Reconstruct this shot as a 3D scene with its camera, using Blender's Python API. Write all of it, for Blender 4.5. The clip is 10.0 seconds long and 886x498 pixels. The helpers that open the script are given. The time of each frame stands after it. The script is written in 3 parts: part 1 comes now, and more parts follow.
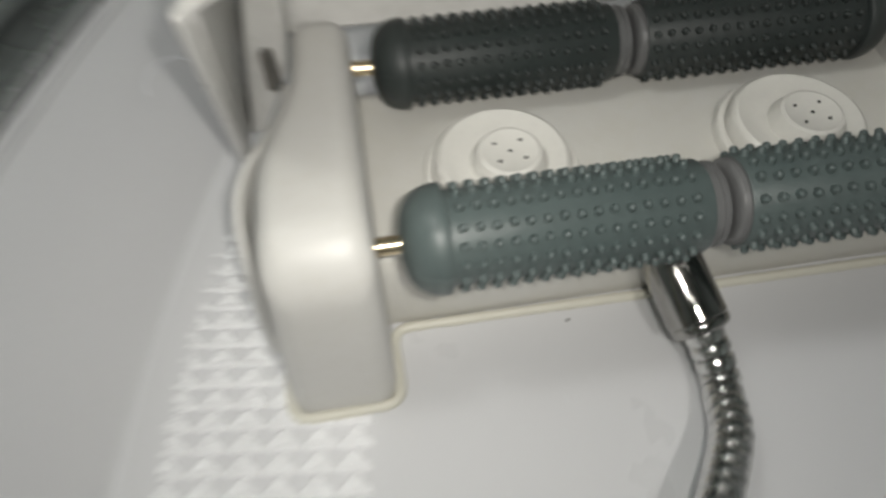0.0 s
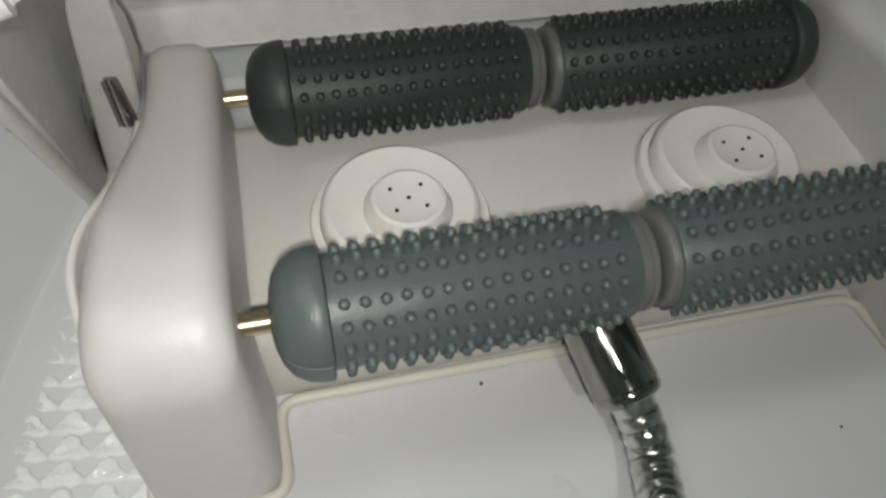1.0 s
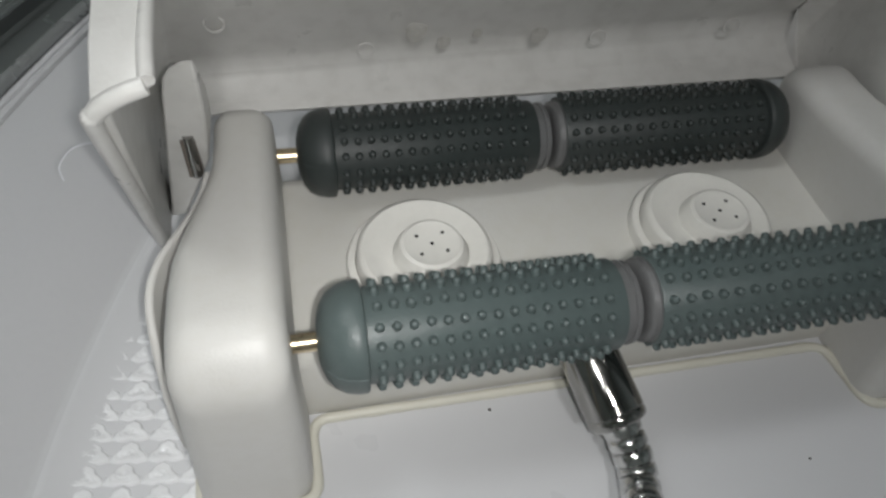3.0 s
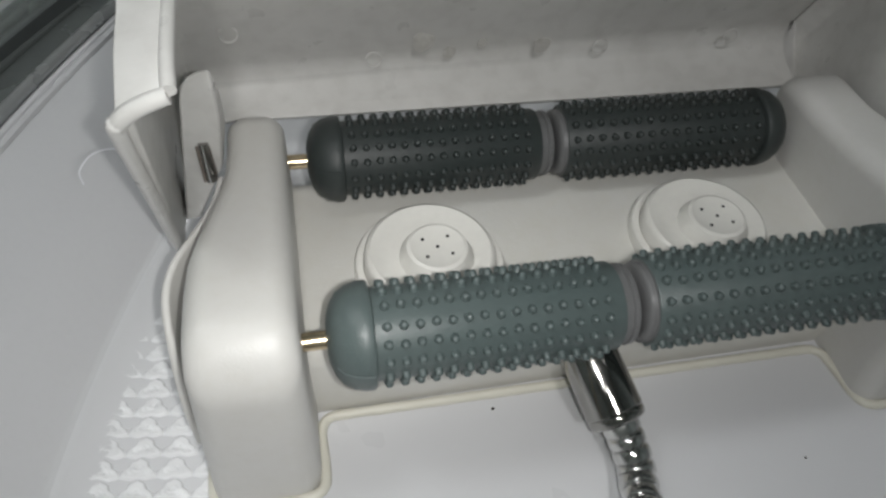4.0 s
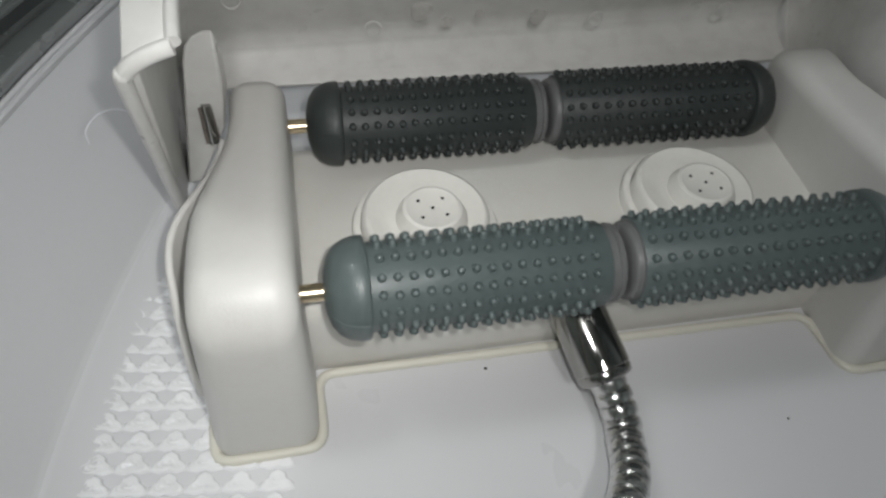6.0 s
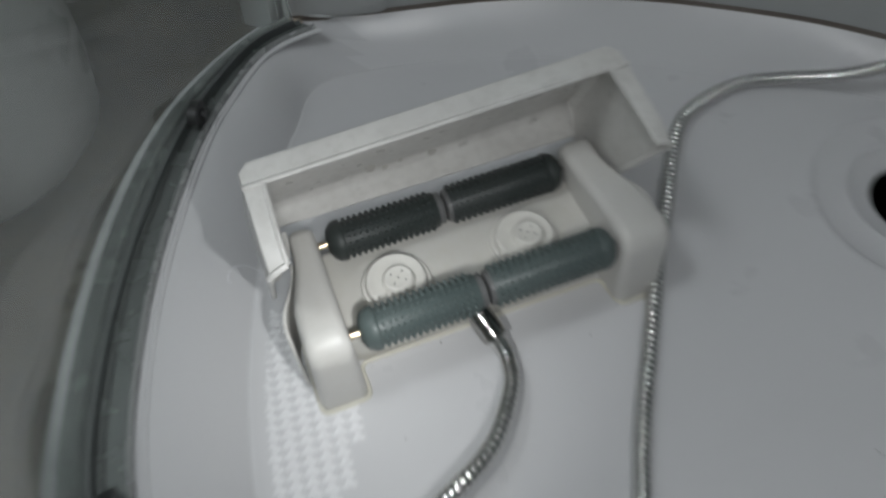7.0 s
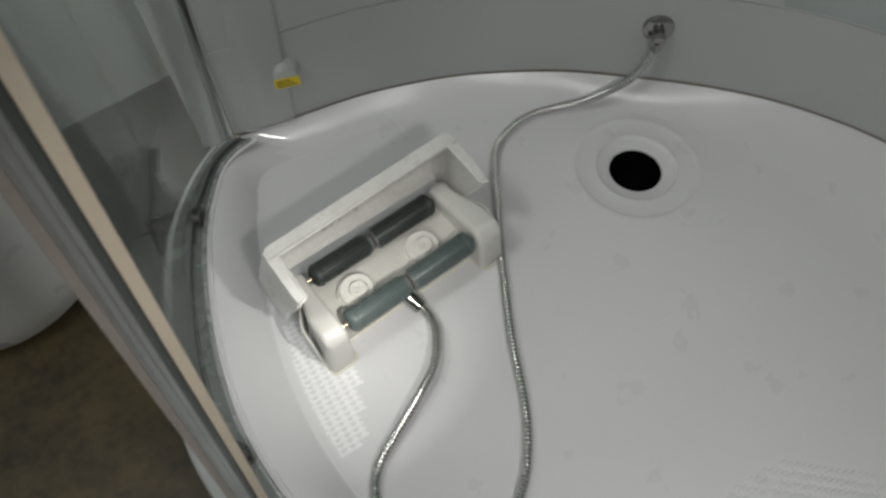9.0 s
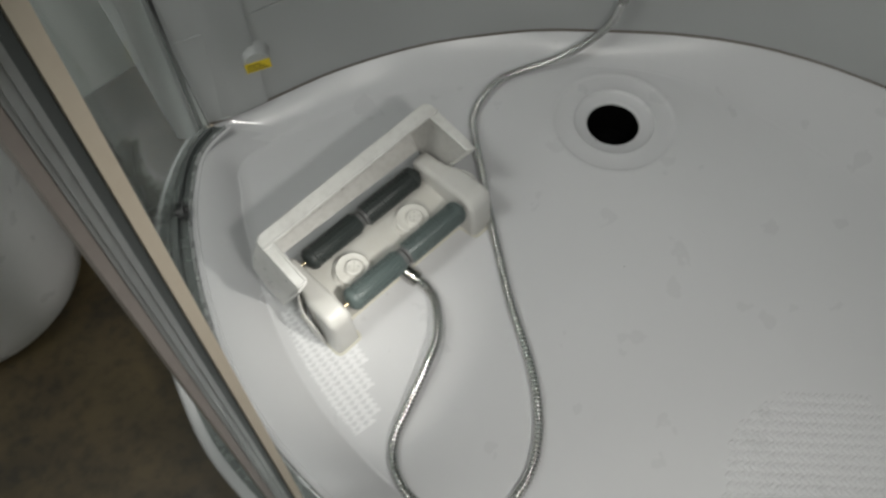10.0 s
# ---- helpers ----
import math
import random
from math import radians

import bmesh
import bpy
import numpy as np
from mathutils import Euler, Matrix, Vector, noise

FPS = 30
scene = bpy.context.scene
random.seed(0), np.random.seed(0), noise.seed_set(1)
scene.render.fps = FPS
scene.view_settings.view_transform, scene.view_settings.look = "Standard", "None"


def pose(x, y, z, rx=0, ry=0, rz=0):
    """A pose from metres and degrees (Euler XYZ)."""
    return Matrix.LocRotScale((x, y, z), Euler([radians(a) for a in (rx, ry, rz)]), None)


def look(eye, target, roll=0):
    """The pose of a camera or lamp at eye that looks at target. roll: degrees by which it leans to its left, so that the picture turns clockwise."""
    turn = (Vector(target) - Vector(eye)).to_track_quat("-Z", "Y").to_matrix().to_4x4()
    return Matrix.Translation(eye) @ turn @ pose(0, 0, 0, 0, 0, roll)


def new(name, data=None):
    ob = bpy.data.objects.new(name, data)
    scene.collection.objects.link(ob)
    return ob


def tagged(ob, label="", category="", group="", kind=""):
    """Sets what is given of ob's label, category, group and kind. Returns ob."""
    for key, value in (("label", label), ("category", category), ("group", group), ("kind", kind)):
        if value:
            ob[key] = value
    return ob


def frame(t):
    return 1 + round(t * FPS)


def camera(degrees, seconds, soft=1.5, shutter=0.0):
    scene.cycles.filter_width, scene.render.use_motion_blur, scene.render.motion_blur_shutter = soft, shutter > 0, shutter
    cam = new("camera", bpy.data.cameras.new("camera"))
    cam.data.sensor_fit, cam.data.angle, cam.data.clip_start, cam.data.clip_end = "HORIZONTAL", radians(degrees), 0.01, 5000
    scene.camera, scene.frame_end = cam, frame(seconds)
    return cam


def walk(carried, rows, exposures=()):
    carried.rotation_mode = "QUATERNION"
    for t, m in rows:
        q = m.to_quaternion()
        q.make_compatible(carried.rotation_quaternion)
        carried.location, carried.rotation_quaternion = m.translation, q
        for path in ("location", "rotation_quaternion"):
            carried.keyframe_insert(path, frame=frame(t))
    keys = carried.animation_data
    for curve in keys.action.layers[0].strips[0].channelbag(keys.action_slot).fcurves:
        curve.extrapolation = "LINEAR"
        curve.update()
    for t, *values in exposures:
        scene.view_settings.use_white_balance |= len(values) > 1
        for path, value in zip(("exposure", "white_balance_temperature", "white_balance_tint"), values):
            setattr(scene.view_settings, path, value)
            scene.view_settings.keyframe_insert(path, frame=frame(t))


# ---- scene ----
cam = camera(63.7, 10.0, 2.6, 0.7)

# ---- path ----
PATH = [
    (0, (-0.131, -0.207, 0.314), (0.034, 0.915, -1.334), -1.0),
    (0.2, (-0.127, -0.176, 0.286), (0.163, 0.891, -1.381), 5.0),
    (0.3, (-0.127, -0.175, 0.283), (0.177, 0.899, -1.376), 6.1),
    (0.5, (-0.12, -0.175, 0.287), (0.2, 0.9, -1.369), 5.9),
    (1, (-0.109, -0.167, 0.289), (0.253, 0.932, -1.343), 6.0),
    (1.5, (-0.116, -0.172, 0.301), (0.26, 0.968, -1.299), 6.7),
    (2, (-0.12, -0.178, 0.311), (0.276, 0.978, -1.272), 8.0),
    (2.5, (-0.12, -0.19, 0.31), (0.266, 0.971, -1.273), 7.4),
    (3, (-0.122, -0.197, 0.323), (0.235, 1.025, -1.22), 6.1),
    (4.5, (-0.124, -0.206, 0.331), (0.218, 1.043, -1.193), 5.5),
    (5, (-0.124, -0.205, 0.329), (0.21, 1.067, -1.178), 5.0),
    (5.5, (-0.126, -0.207, 0.327), (0.188, 1.024, -1.218), 5.1),
    (6, (-0.124, -0.222, 0.33), (0.213, 0.994, -1.222), 6.2),
    (6.2, (-0.123, -0.22, 0.337), (0.213, 1.054, -1.167), 4.6),
    (7.3, (-0.145, -0.432, 0.837), (0.16, 0.486, -0.913), -6.5),
    (7.5, (-0.148, -0.469, 0.905), (0.134, 0.409, -0.869), -7.7),
    (8, (-0.189, -0.559, 1.024), (0.183, 0.407, -0.687), -5.6),
    (8.5, (-0.218, -0.585, 1.137), (0.372, 0.267, -0.574), 1.5),
    (9, (-0.288, -0.553, 1.165), (0.313, 0.275, -0.553), -2.3),
    (9.5, (-0.317, -0.525, 1.143), (0.364, 0.21, -0.588), 1.0),
    (10, (-0.324, -0.522, 1.169), (0.301, 0.188, -0.593), -3.1),
]
walk(cam, [(t, look(e, g, r)) for t, e, g, r in PATH], (
    (0, -0.4, 6700, 10), (0.5, -0.5, 6700, 10), (1, -0.52, 6600, 10), (1.5, -0.6, 6500, 10), (2.5, -0.42, 6380, 11), (3, -0.52, 6380, 11), (4.5, -0.4, 6380, 11),
    (6.2, -0.47, 6380, 11), (7.3, -0.52, 6200, 10), (7.5, -0.42, 6200, 10), (8.5, -0.1, 6600, 10), (10, -0.08, 6700, 9)))

# ---- light ----
world = bpy.data.worlds.new("world")
scene.world = world
world.use_nodes = True
world.node_tree.nodes["Background"].inputs[0].default_value = (0.75, 0.82, 0.9, 1)
world.node_tree.nodes["Background"].inputs[1].default_value = 0.05


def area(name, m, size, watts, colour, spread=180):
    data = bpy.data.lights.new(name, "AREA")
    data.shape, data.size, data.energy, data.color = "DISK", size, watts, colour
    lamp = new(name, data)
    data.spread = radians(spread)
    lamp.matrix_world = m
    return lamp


# the bathroom's ceiling lamp, then one lamp close over the foot massager and one at chest height in the open door
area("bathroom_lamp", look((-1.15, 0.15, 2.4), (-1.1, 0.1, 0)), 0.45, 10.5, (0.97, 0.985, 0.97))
# added fixed stand-ins for one moving phone torch, both always lit
area("near_torch_standin", look((-0.109, -0.212, 0.334), (-0.12, 0.0, 0.04)), 0.008, 0.23, (1.0, 0.985, 0.94), 95)
area("far_torch_standin", look((-0.17, -0.8, 1.17), (0.08, -0.68, 0)), 0.08, 3.8, (1.0, 0.985, 0.96), 145)

# ---- materials ----


def material(name, colour, rough=0.4, metal=0.0, grain=0.0, grain_scale=60.0, mottle=0.0, mottle_scale=8.0, bump=0.0,
             bump_scale=400.0, coat=0.0, second=None, spread=(0.35, 0.65), wear=1.0):
    m = bpy.data.materials.new(name)
    m.use_nodes = True
    n, l = m.node_tree.nodes, m.node_tree.links
    b = n["Principled BSDF"]
    b.inputs["Base Color"].default_value = (*colour, 1)
    b.inputs["Roughness"].default_value = rough
    b.inputs["Metallic"].default_value = metal
    b.inputs["Coat Weight"].default_value = coat
    b.inputs["Coat Roughness"].default_value = 0.1
    at = n.new("ShaderNodeTexCoord").outputs["Object"]

    def cloud(scale, detail=4.0):
        t = n.new("ShaderNodeTexNoise")
        t.inputs["Scale"].default_value, t.inputs["Detail"].default_value = scale, detail
        l.new(at, t.inputs["Vector"])
        return t.outputs["Fac"]

    def ramp(fac, lo, hi, a, z):
        r = n.new("ShaderNodeMapRange")
        r.inputs["From Min"].default_value, r.inputs["From Max"].default_value = lo, hi
        r.inputs["To Min"].default_value, r.inputs["To Max"].default_value = a, z
        l.new(fac, r.inputs["Value"])
        return r.outputs["Result"]

    other = second or tuple(c * 0.7 for c in colour)
    if mottle or grain:
        mix = n.new("ShaderNodeMix")
        mix.data_type = "RGBA"
        mix.inputs["A"].default_value, mix.inputs["B"].default_value = (*colour, 1), (*other, 1)
        big = ramp(cloud(mottle_scale), *spread, 0, mottle)
        small = ramp(cloud(grain_scale, 6), 0.45, 0.75, 0, grain)
        add = n.new("ShaderNodeMath")
        l.new(big, add.inputs[0]), l.new(small, add.inputs[1])
        add.use_clamp = True
        l.new(add.outputs[0], mix.inputs["Factor"]), l.new(mix.outputs["Result"], b.inputs["Base Color"])
        l.new(ramp(cloud(mottle_scale * 2.3), 0.3, 0.7, max(rough - 0.06 * wear, 0.02), rough + 0.08 * wear), b.inputs["Roughness"])
    if bump:
        k = n.new("ShaderNodeBump")
        k.inputs["Strength"].default_value, k.inputs["Distance"].default_value = bump, 0.001
        l.new(cloud(bump_scale, 5), k.inputs["Height"])
        l.new(k.outputs["Normal"], b.inputs["Normal"])
    return m


# rougher than the side's acrylic, which keeps torch reflections off the floor
GEL = material("satin_white_acrylic", (0.66, 0.665, 0.68), 0.28, mottle=0.05, mottle_scale=5, wear=0.15, spread=(0.15, 0.85))
GEL_SIDE = material("glossy_white_acrylic", (0.64, 0.645, 0.66), 0.13, grain=0.05, grain_scale=300, mottle=0.02, mottle_scale=6, bump=0.04,
                    bump_scale=40, wear=0.3, spread=(0.15, 0.85))
# lighter than the tray's acrylic: torch glints are put into the colour
GRIP = material("glint_lightened_acrylic", (0.86, 0.865, 0.88), 0.08, grain=0.12, grain_scale=500, mottle=0.08, mottle_scale=60, bump=0.25, bump_scale=260,
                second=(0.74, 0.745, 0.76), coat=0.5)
# white panels greyed: the far wall's dimness is put into the colour
PANEL = material("greyed_white_panel", (0.4, 0.415, 0.415), 0.3, grain=0.06, grain_scale=300, mottle=0.04, mottle_scale=3,
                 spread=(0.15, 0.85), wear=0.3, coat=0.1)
GREY_PANEL = material("grey_panel", (0.33, 0.37, 0.365), 0.2, grain=0.1, grain_scale=90, mottle=0.15, mottle_scale=4, coat=0.3)
PLASTIC = material("white_plastic", (0.645, 0.64, 0.62), 0.42, grain=0.14, grain_scale=220, mottle=0.16, mottle_scale=14,
                   second=(0.55, 0.53, 0.47), bump=0.12, bump_scale=900)
BASE = material("yellowed_plastic", (0.64, 0.634, 0.603), 0.38, grain=0.18, grain_scale=150, mottle=0.3, mottle_scale=18,
                second=(0.58, 0.56, 0.49), bump=0.12, bump_scale=700)
LID = material("lid_plastic", (0.76, 0.755, 0.735), 0.32, grain=0.22, grain_scale=90, mottle=0.18, mottle_scale=20,
               second=(0.42, 0.41, 0.38), bump=0.12, bump_scale=600)
JET = material("jet_plastic", (0.72, 0.71, 0.67), 0.34, grain=0.12, grain_scale=300, mottle=0.12, mottle_scale=40)
SEAL = material("cream_sealant", (0.66, 0.645, 0.56), 0.45, grain=0.2, grain_scale=200, mottle=0.3, mottle_scale=30,
                second=(0.69, 0.675, 0.6))
RUBBER = material("grey_rubber", (0.08, 0.106, 0.105), 0.36, grain=0.2, grain_scale=300, mottle=0.3, mottle_scale=25,
                  second=(0.11, 0.135, 0.132), bump=0.2, bump_scale=1200)
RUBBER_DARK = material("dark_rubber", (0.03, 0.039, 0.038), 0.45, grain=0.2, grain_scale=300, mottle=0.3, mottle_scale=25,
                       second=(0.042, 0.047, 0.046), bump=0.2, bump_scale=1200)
RING = material("grey_ring", (0.15, 0.152, 0.154), 0.4, grain=0.3, grain_scale=200, mottle=0.2, mottle_scale=40)
# base colour set below real chrome, imitating reflections of a darker room
CHROME = material("chrome", (0.37, 0.365, 0.35), 0.09, 1.0, grain=0.2, grain_scale=250, mottle=0.15, mottle_scale=60,
                  second=(0.26, 0.26, 0.255))
HOSE = material("ribbed_steel", (0.68, 0.68, 0.67), 0.17, 1.0, grain=0.25, grain_scale=300, mottle=0.15, mottle_scale=40, second=(0.4, 0.4, 0.395))
BRASS = material("worn_axle_metal", (0.62, 0.52, 0.36), 0.2, 1.0, grain=0.4, grain_scale=300, second=(0.28, 0.2, 0.1))
ALU = material("satin_aluminium", (0.55, 0.57, 0.575), 0.34, 0.7, grain=0.25, grain_scale=120, mottle=0.25, mottle_scale=10)
RAIL = material("dull_rail", (0.42, 0.435, 0.435), 0.26, 0.45, grain=0.12, grain_scale=220, mottle=0.2, mottle_scale=12)
CHANNEL = material("grey_channel", (0.2, 0.22, 0.215), 0.24, 0.4, grain=0.2, grain_scale=160, mottle=0.3, mottle_scale=12)
BEIGE = material("beige_seal", (0.74, 0.65, 0.53), 0.5, grain=0.25, grain_scale=120, mottle=0.3, mottle_scale=9,
                 second=(0.66, 0.56, 0.44))
BROWN = material("brown_profile", (0.17, 0.145, 0.125), 0.4, grain=0.3, grain_scale=100)
EDGE = material("taupe_profile", (0.34, 0.3, 0.28), 0.35, grain=0.25, grain_scale=100, mottle=0.2, mottle_scale=9)
BLACK = material("black", (0.002, 0.002, 0.002), 0.95)
BLACK.node_tree.nodes["Principled BSDF"].inputs["Specular IOR Level"].default_value = 0.05
DARK = material("dark_guide", (0.03, 0.032, 0.033), 0.4, grain=0.3, grain_scale=200)
GASKET = material("grey_gasket", (0.09, 0.1, 0.1), 0.35, grain=0.3, grain_scale=200)
YELLOW = material("yellow_sticker", (0.72, 0.55, 0.02), 0.45, grain=0.15, grain_scale=300)
INK = material("sticker_print", (0.12, 0.09, 0.01), 0.6)
FLOOR = material("brown_floor", (0.1, 0.073, 0.034), 0.45, grain=0.5, grain_scale=45, mottle=0.75, mottle_scale=7,
                 second=(0.032, 0.024, 0.014), bump=0.25, bump_scale=120)
PAINT = material("pale_wall_paint", (0.82, 0.86, 0.84), 0.6, grain=0.1, grain_scale=60, mottle=0.25, mottle_scale=2,
                 second=(0.6, 0.65, 0.63), bump=0.1, bump_scale=120)
CERAMIC = material("white_bin_plastic", (0.68, 0.68, 0.68), 0.3, grain=0.08, grain_scale=120, mottle=0.1, mottle_scale=5)
SPOT = material("dark_speck", (0.04, 0.035, 0.03), 0.6)
SMUDGE = material("dirt_smudge", (0.46, 0.45, 0.42), 0.5, grain=0.6, grain_scale=400, mottle=0.6, mottle_scale=120,
                  second=(0.62, 0.61, 0.58))
THREAD = material("white_thread", (0.75, 0.76, 0.8), 0.5)

GLASS = bpy.data.materials.new("door_glass")
GLASS.use_nodes = True
g = GLASS.node_tree.nodes["Principled BSDF"]
g.inputs["Base Color"].default_value = (0.92, 0.965, 0.945, 1)
g.inputs["Transmission Weight"].default_value = 0.93
g.inputs["Roughness"].default_value = 0.03
g.inputs["IOR"].default_value = 1.45

# ---- builders ----


def sharpen(bm, degrees=38):
    bm.normal_update()
    for f in bm.faces:
        f.smooth = True
    for e in bm.edges:
        if len(e.link_faces) == 2:
            e.smooth = e.calc_face_angle(0) < radians(degrees)


def mesh_of(name, bm, mat, degrees=38):
    sharpen(bm, degrees)
    data = bpy.data.meshes.new(name)
    bm.to_mesh(data)
    bm.free()
    for m in mat if isinstance(mat, (list, tuple)) else (mat,):
        data.materials.append(m)
    return data


def part(name, bm, mat, parent, label="", degrees=38):
    ob = new(name, mesh_of(name, bm, mat, degrees))
    ob.parent = parent
    if label:
        tagged(ob, label)
    return ob


def thing(name, label, category, group="", kind="", at=(0, 0, 0)):
    ob = new(name)
    ob.location = at
    ob.empty_display_size = 0.05
    return tagged(ob, label, category, group, kind)


def single(name, bm, mat, label, category, kind="", degrees=38):
    return tagged(new(name, mesh_of(name, bm, mat, degrees)), label, category, "", kind)


def block(bm, x0, x1, y0, y1, z0, z1, bevel=0.0, segments=2):
    made = bmesh.ops.create_cube(bm, size=1)["verts"]
    bmesh.ops.scale(bm, vec=(x1 - x0, y1 - y0, z1 - z0), verts=made)
    bmesh.ops.translate(bm, vec=((x0 + x1) / 2, (y0 + y1) / 2, (z0 + z1) / 2), verts=made)
    if bevel:
        edges = list({e for v in made for e in v.link_edges})
        bmesh.ops.bevel(bm, geom=edges, offset=bevel, segments=segments, profile=0.5, affect="EDGES")
    return bm


def grid_faces(bm, rows, closed=False, wrap=False):
    """Quads between rows of points; closed joins the ends of each row, wrap the last row to the first."""
    vs = [[bm.verts.new(p) for p in row] for row in rows]
    n = len(vs[0])
    pairs = list(zip(vs, vs[1:])) + ([(vs[-1], vs[0])] if wrap else [])
    for a, b in pairs:
        for i in range(n if closed else n - 1):
            j = (i + 1) % n
            bm.faces.new((a[i], a[j], b[j], b[i]))
    return vs


def lathe(bm, profile, m, sides=32, cap0=True, cap1=True):
    """Turn a profile of (along, radius) about the x axis, then place it by m."""
    rows = [[m @ Vector((a, r * math.cos(2 * math.pi * k / sides), r * math.sin(2 * math.pi * k / sides))) for k in range(sides)]
            for a, r in profile]
    vs = grid_faces(bm, rows, closed=True)
    if cap0:
        bm.faces.new(vs[0][::-1])
    if cap1:
        bm.faces.new(vs[-1])
    bmesh.ops.recalc_face_normals(bm, faces=bm.faces)
    return vs


def upright(x, y, z):
    return Matrix.Translation((x, y, z)) @ pose(0, 0, 0, 0, -90, 0)


def catmull(points, steps, closed=False):
    pts = [np.array(p, float) for p in points]
    n, out = len(pts), []
    for i in range(n if closed else n - 1):
        a, b, c, d = (pts[(i + k) % n] if closed else pts[min(max(i + k, 0), n - 1)] for k in (-1, 0, 1, 2))
        for s in range(steps):
            t = s / steps
            out.append(0.5 * (2 * b + (c - a) * t + (2 * a - 5 * b + 4 * c - d) * t * t + (3 * b - a - 3 * c + d) * t ** 3))
    if not closed:
        out.append(pts[-1])
    return np.array(out)


def even(points, gap):
    """The polyline sampled again at even steps."""
    leg = np.r_[0, np.cumsum(np.linalg.norm(np.diff(points, axis=0), axis=1))]
    s = np.linspace(0, leg[-1], max(int(leg[-1] / gap), 2) + 1)
    return np.c_[[np.interp(s, leg, points[:, k]) for k in range(3)]].T, s


def sweep(bm, points, radius, sides=10, closed=False):
    """A tube along points; radius is a number or a list of one for each point."""
    n = len(points)
    up, rows = Vector((0, 0, 1)), []
    for i in range(n):
        a = Vector(points[(i - 1) % n if closed else max(i - 1, 0)])
        b = Vector(points[(i + 1) % n if closed else min(i + 1, n - 1)])
        ahead = (b - a).normalized()
        side = ahead.cross(up)
        side = side.normalized() if side.length > 0.05 else Vector((1, 0, 0))
        over = side.cross(ahead)
        r = radius[i] if isinstance(radius, (list, tuple, np.ndarray)) else radius
        rows.append([Vector(points[i]) + r * (math.cos(2 * math.pi * k / sides) * side + math.sin(2 * math.pi * k / sides) * over)
                     for k in range(sides)])
    vs = grid_faces(bm, rows, closed=True, wrap=closed)
    if not closed:
        bm.faces.new(vs[0][::-1]), bm.faces.new(vs[-1])
    bmesh.ops.recalc_face_normals(bm, faces=bm.faces)


def smooth(t):
    t = min(max(t, 0.0), 1.0)
    return t * t * (3 - 2 * t)


# ---- plan of the tray: its outer edge and the foot of its slope ----
RIM_Z, GROUND_Z = 0.052, -0.13
DRAIN = np.array((0.542, -0.09))
HOLE = (0.545, -0.084)
OUTER = [(-0.1, 0.47), (-0.02, 0.444), (0.07, 0.422), (0.175, 0.397), (0.275, 0.362), (0.385, 0.31), (0.487, 0.242), (0.583, 0.165), (0.68, 0.062),
         (0.785, -0.06), (0.872, -0.195), (0.937, -0.36), (0.97, -0.56),
         (0.91, -0.82), (0.72, -1.0), (0.45, -1.08), (0.15, -1.03), (-0.12, -0.86), (-0.31, -0.62), (-0.41, -0.38), (-0.442, -0.13),
         (-0.42, 0.03), (-0.35, 0.22), (-0.25, 0.37)]
FOOT = [(-0.03, 0.375), (0.23, 0.31), (0.43, 0.185), (0.62, 0.05), (0.73, -0.12), (0.76, -0.34), (0.75, -0.55), (0.68, -0.75), (0.54, -0.87),
        (0.36, -0.92), (0.16, -0.88), (-0.02, -0.75), (-0.17, -0.55), (-0.25, -0.35), (-0.264, -0.2), (-0.252, -0.07), (-0.222, 0.05),
        (-0.17, 0.18), (-0.11, 0.3)]


def polar(points):
    p = catmull(points, 24, True) - DRAIN
    a, r = np.arctan2(p[:, 1], p[:, 0]), np.hypot(p[:, 0], p[:, 1])
    order = np.argsort(a)
    return a[order], r[order]


PO, PF = polar(OUTER), polar(FOOT)


def plan(angle, u):
    """The place u of the way from the foot of the slope (0) to the tray's outer edge (1), in the direction angle from the drain."""
    ro, rf = np.interp(angle, *PO, period=2 * math.pi), np.interp(angle, *PF, period=2 * math.pi)
    r = rf + (ro - rf) * u
    return DRAIN[0] + r * math.cos(angle), DRAIN[1] + r * math.sin(angle)


def bearing(x, y):
    return math.atan2(y - DRAIN[1], x - DRAIN[0])


def arc(a0, a1, n):
    return [a0 + (a1 - a0) * k / n for k in range(n + 1)]


# ---- the room ----
def wall_slab(name, x0, x1, y0, y1):
    single(name, block(bmesh.new(), x0, x1, y0, y1, GROUND_Z, 2.45), PAINT, "pale grey-green painted bathroom wall", "wall", "structure")


wall_slab("wall_north", -2.1, 1.5, 0.9, 1.0)
wall_slab("wall_south", -2.1, 1.5, -2.2, -2.12)
wall_slab("wall_west", -2.18, -2.1, -2.2, 1.0)
wall_slab("wall_east", 1.5, 1.58, -2.2, 1.0)
single("floor", block(bmesh.new(), -2.18, 1.58, -2.2, 1.0, GROUND_Z - 0.1, GROUND_Z), FLOOR, "dark brown mottled bathroom floor", "floor",
       "structure")
single("ceiling", block(bmesh.new(), -2.18, 1.58, -2.2, 1.0, 2.45, 2.53), PAINT, "pale plain bathroom ceiling", "ceiling", "structure")

# ---- the shower tray ----
tray = thing("shower_tray", "glossy white acrylic shower tray with curved rim", "shower tray")


def slope(u, w):
    """The height of the tray's side; w: how far it bulges, as it does beside the door."""
    t = min(u / (0.48 + 0.52 * (1 - w)), 1.0)
    return RIM_Z * (w * (1 - (1 - t) ** 1.7) + (1 - w) * (0.35 * t + 0.65 * t * t))


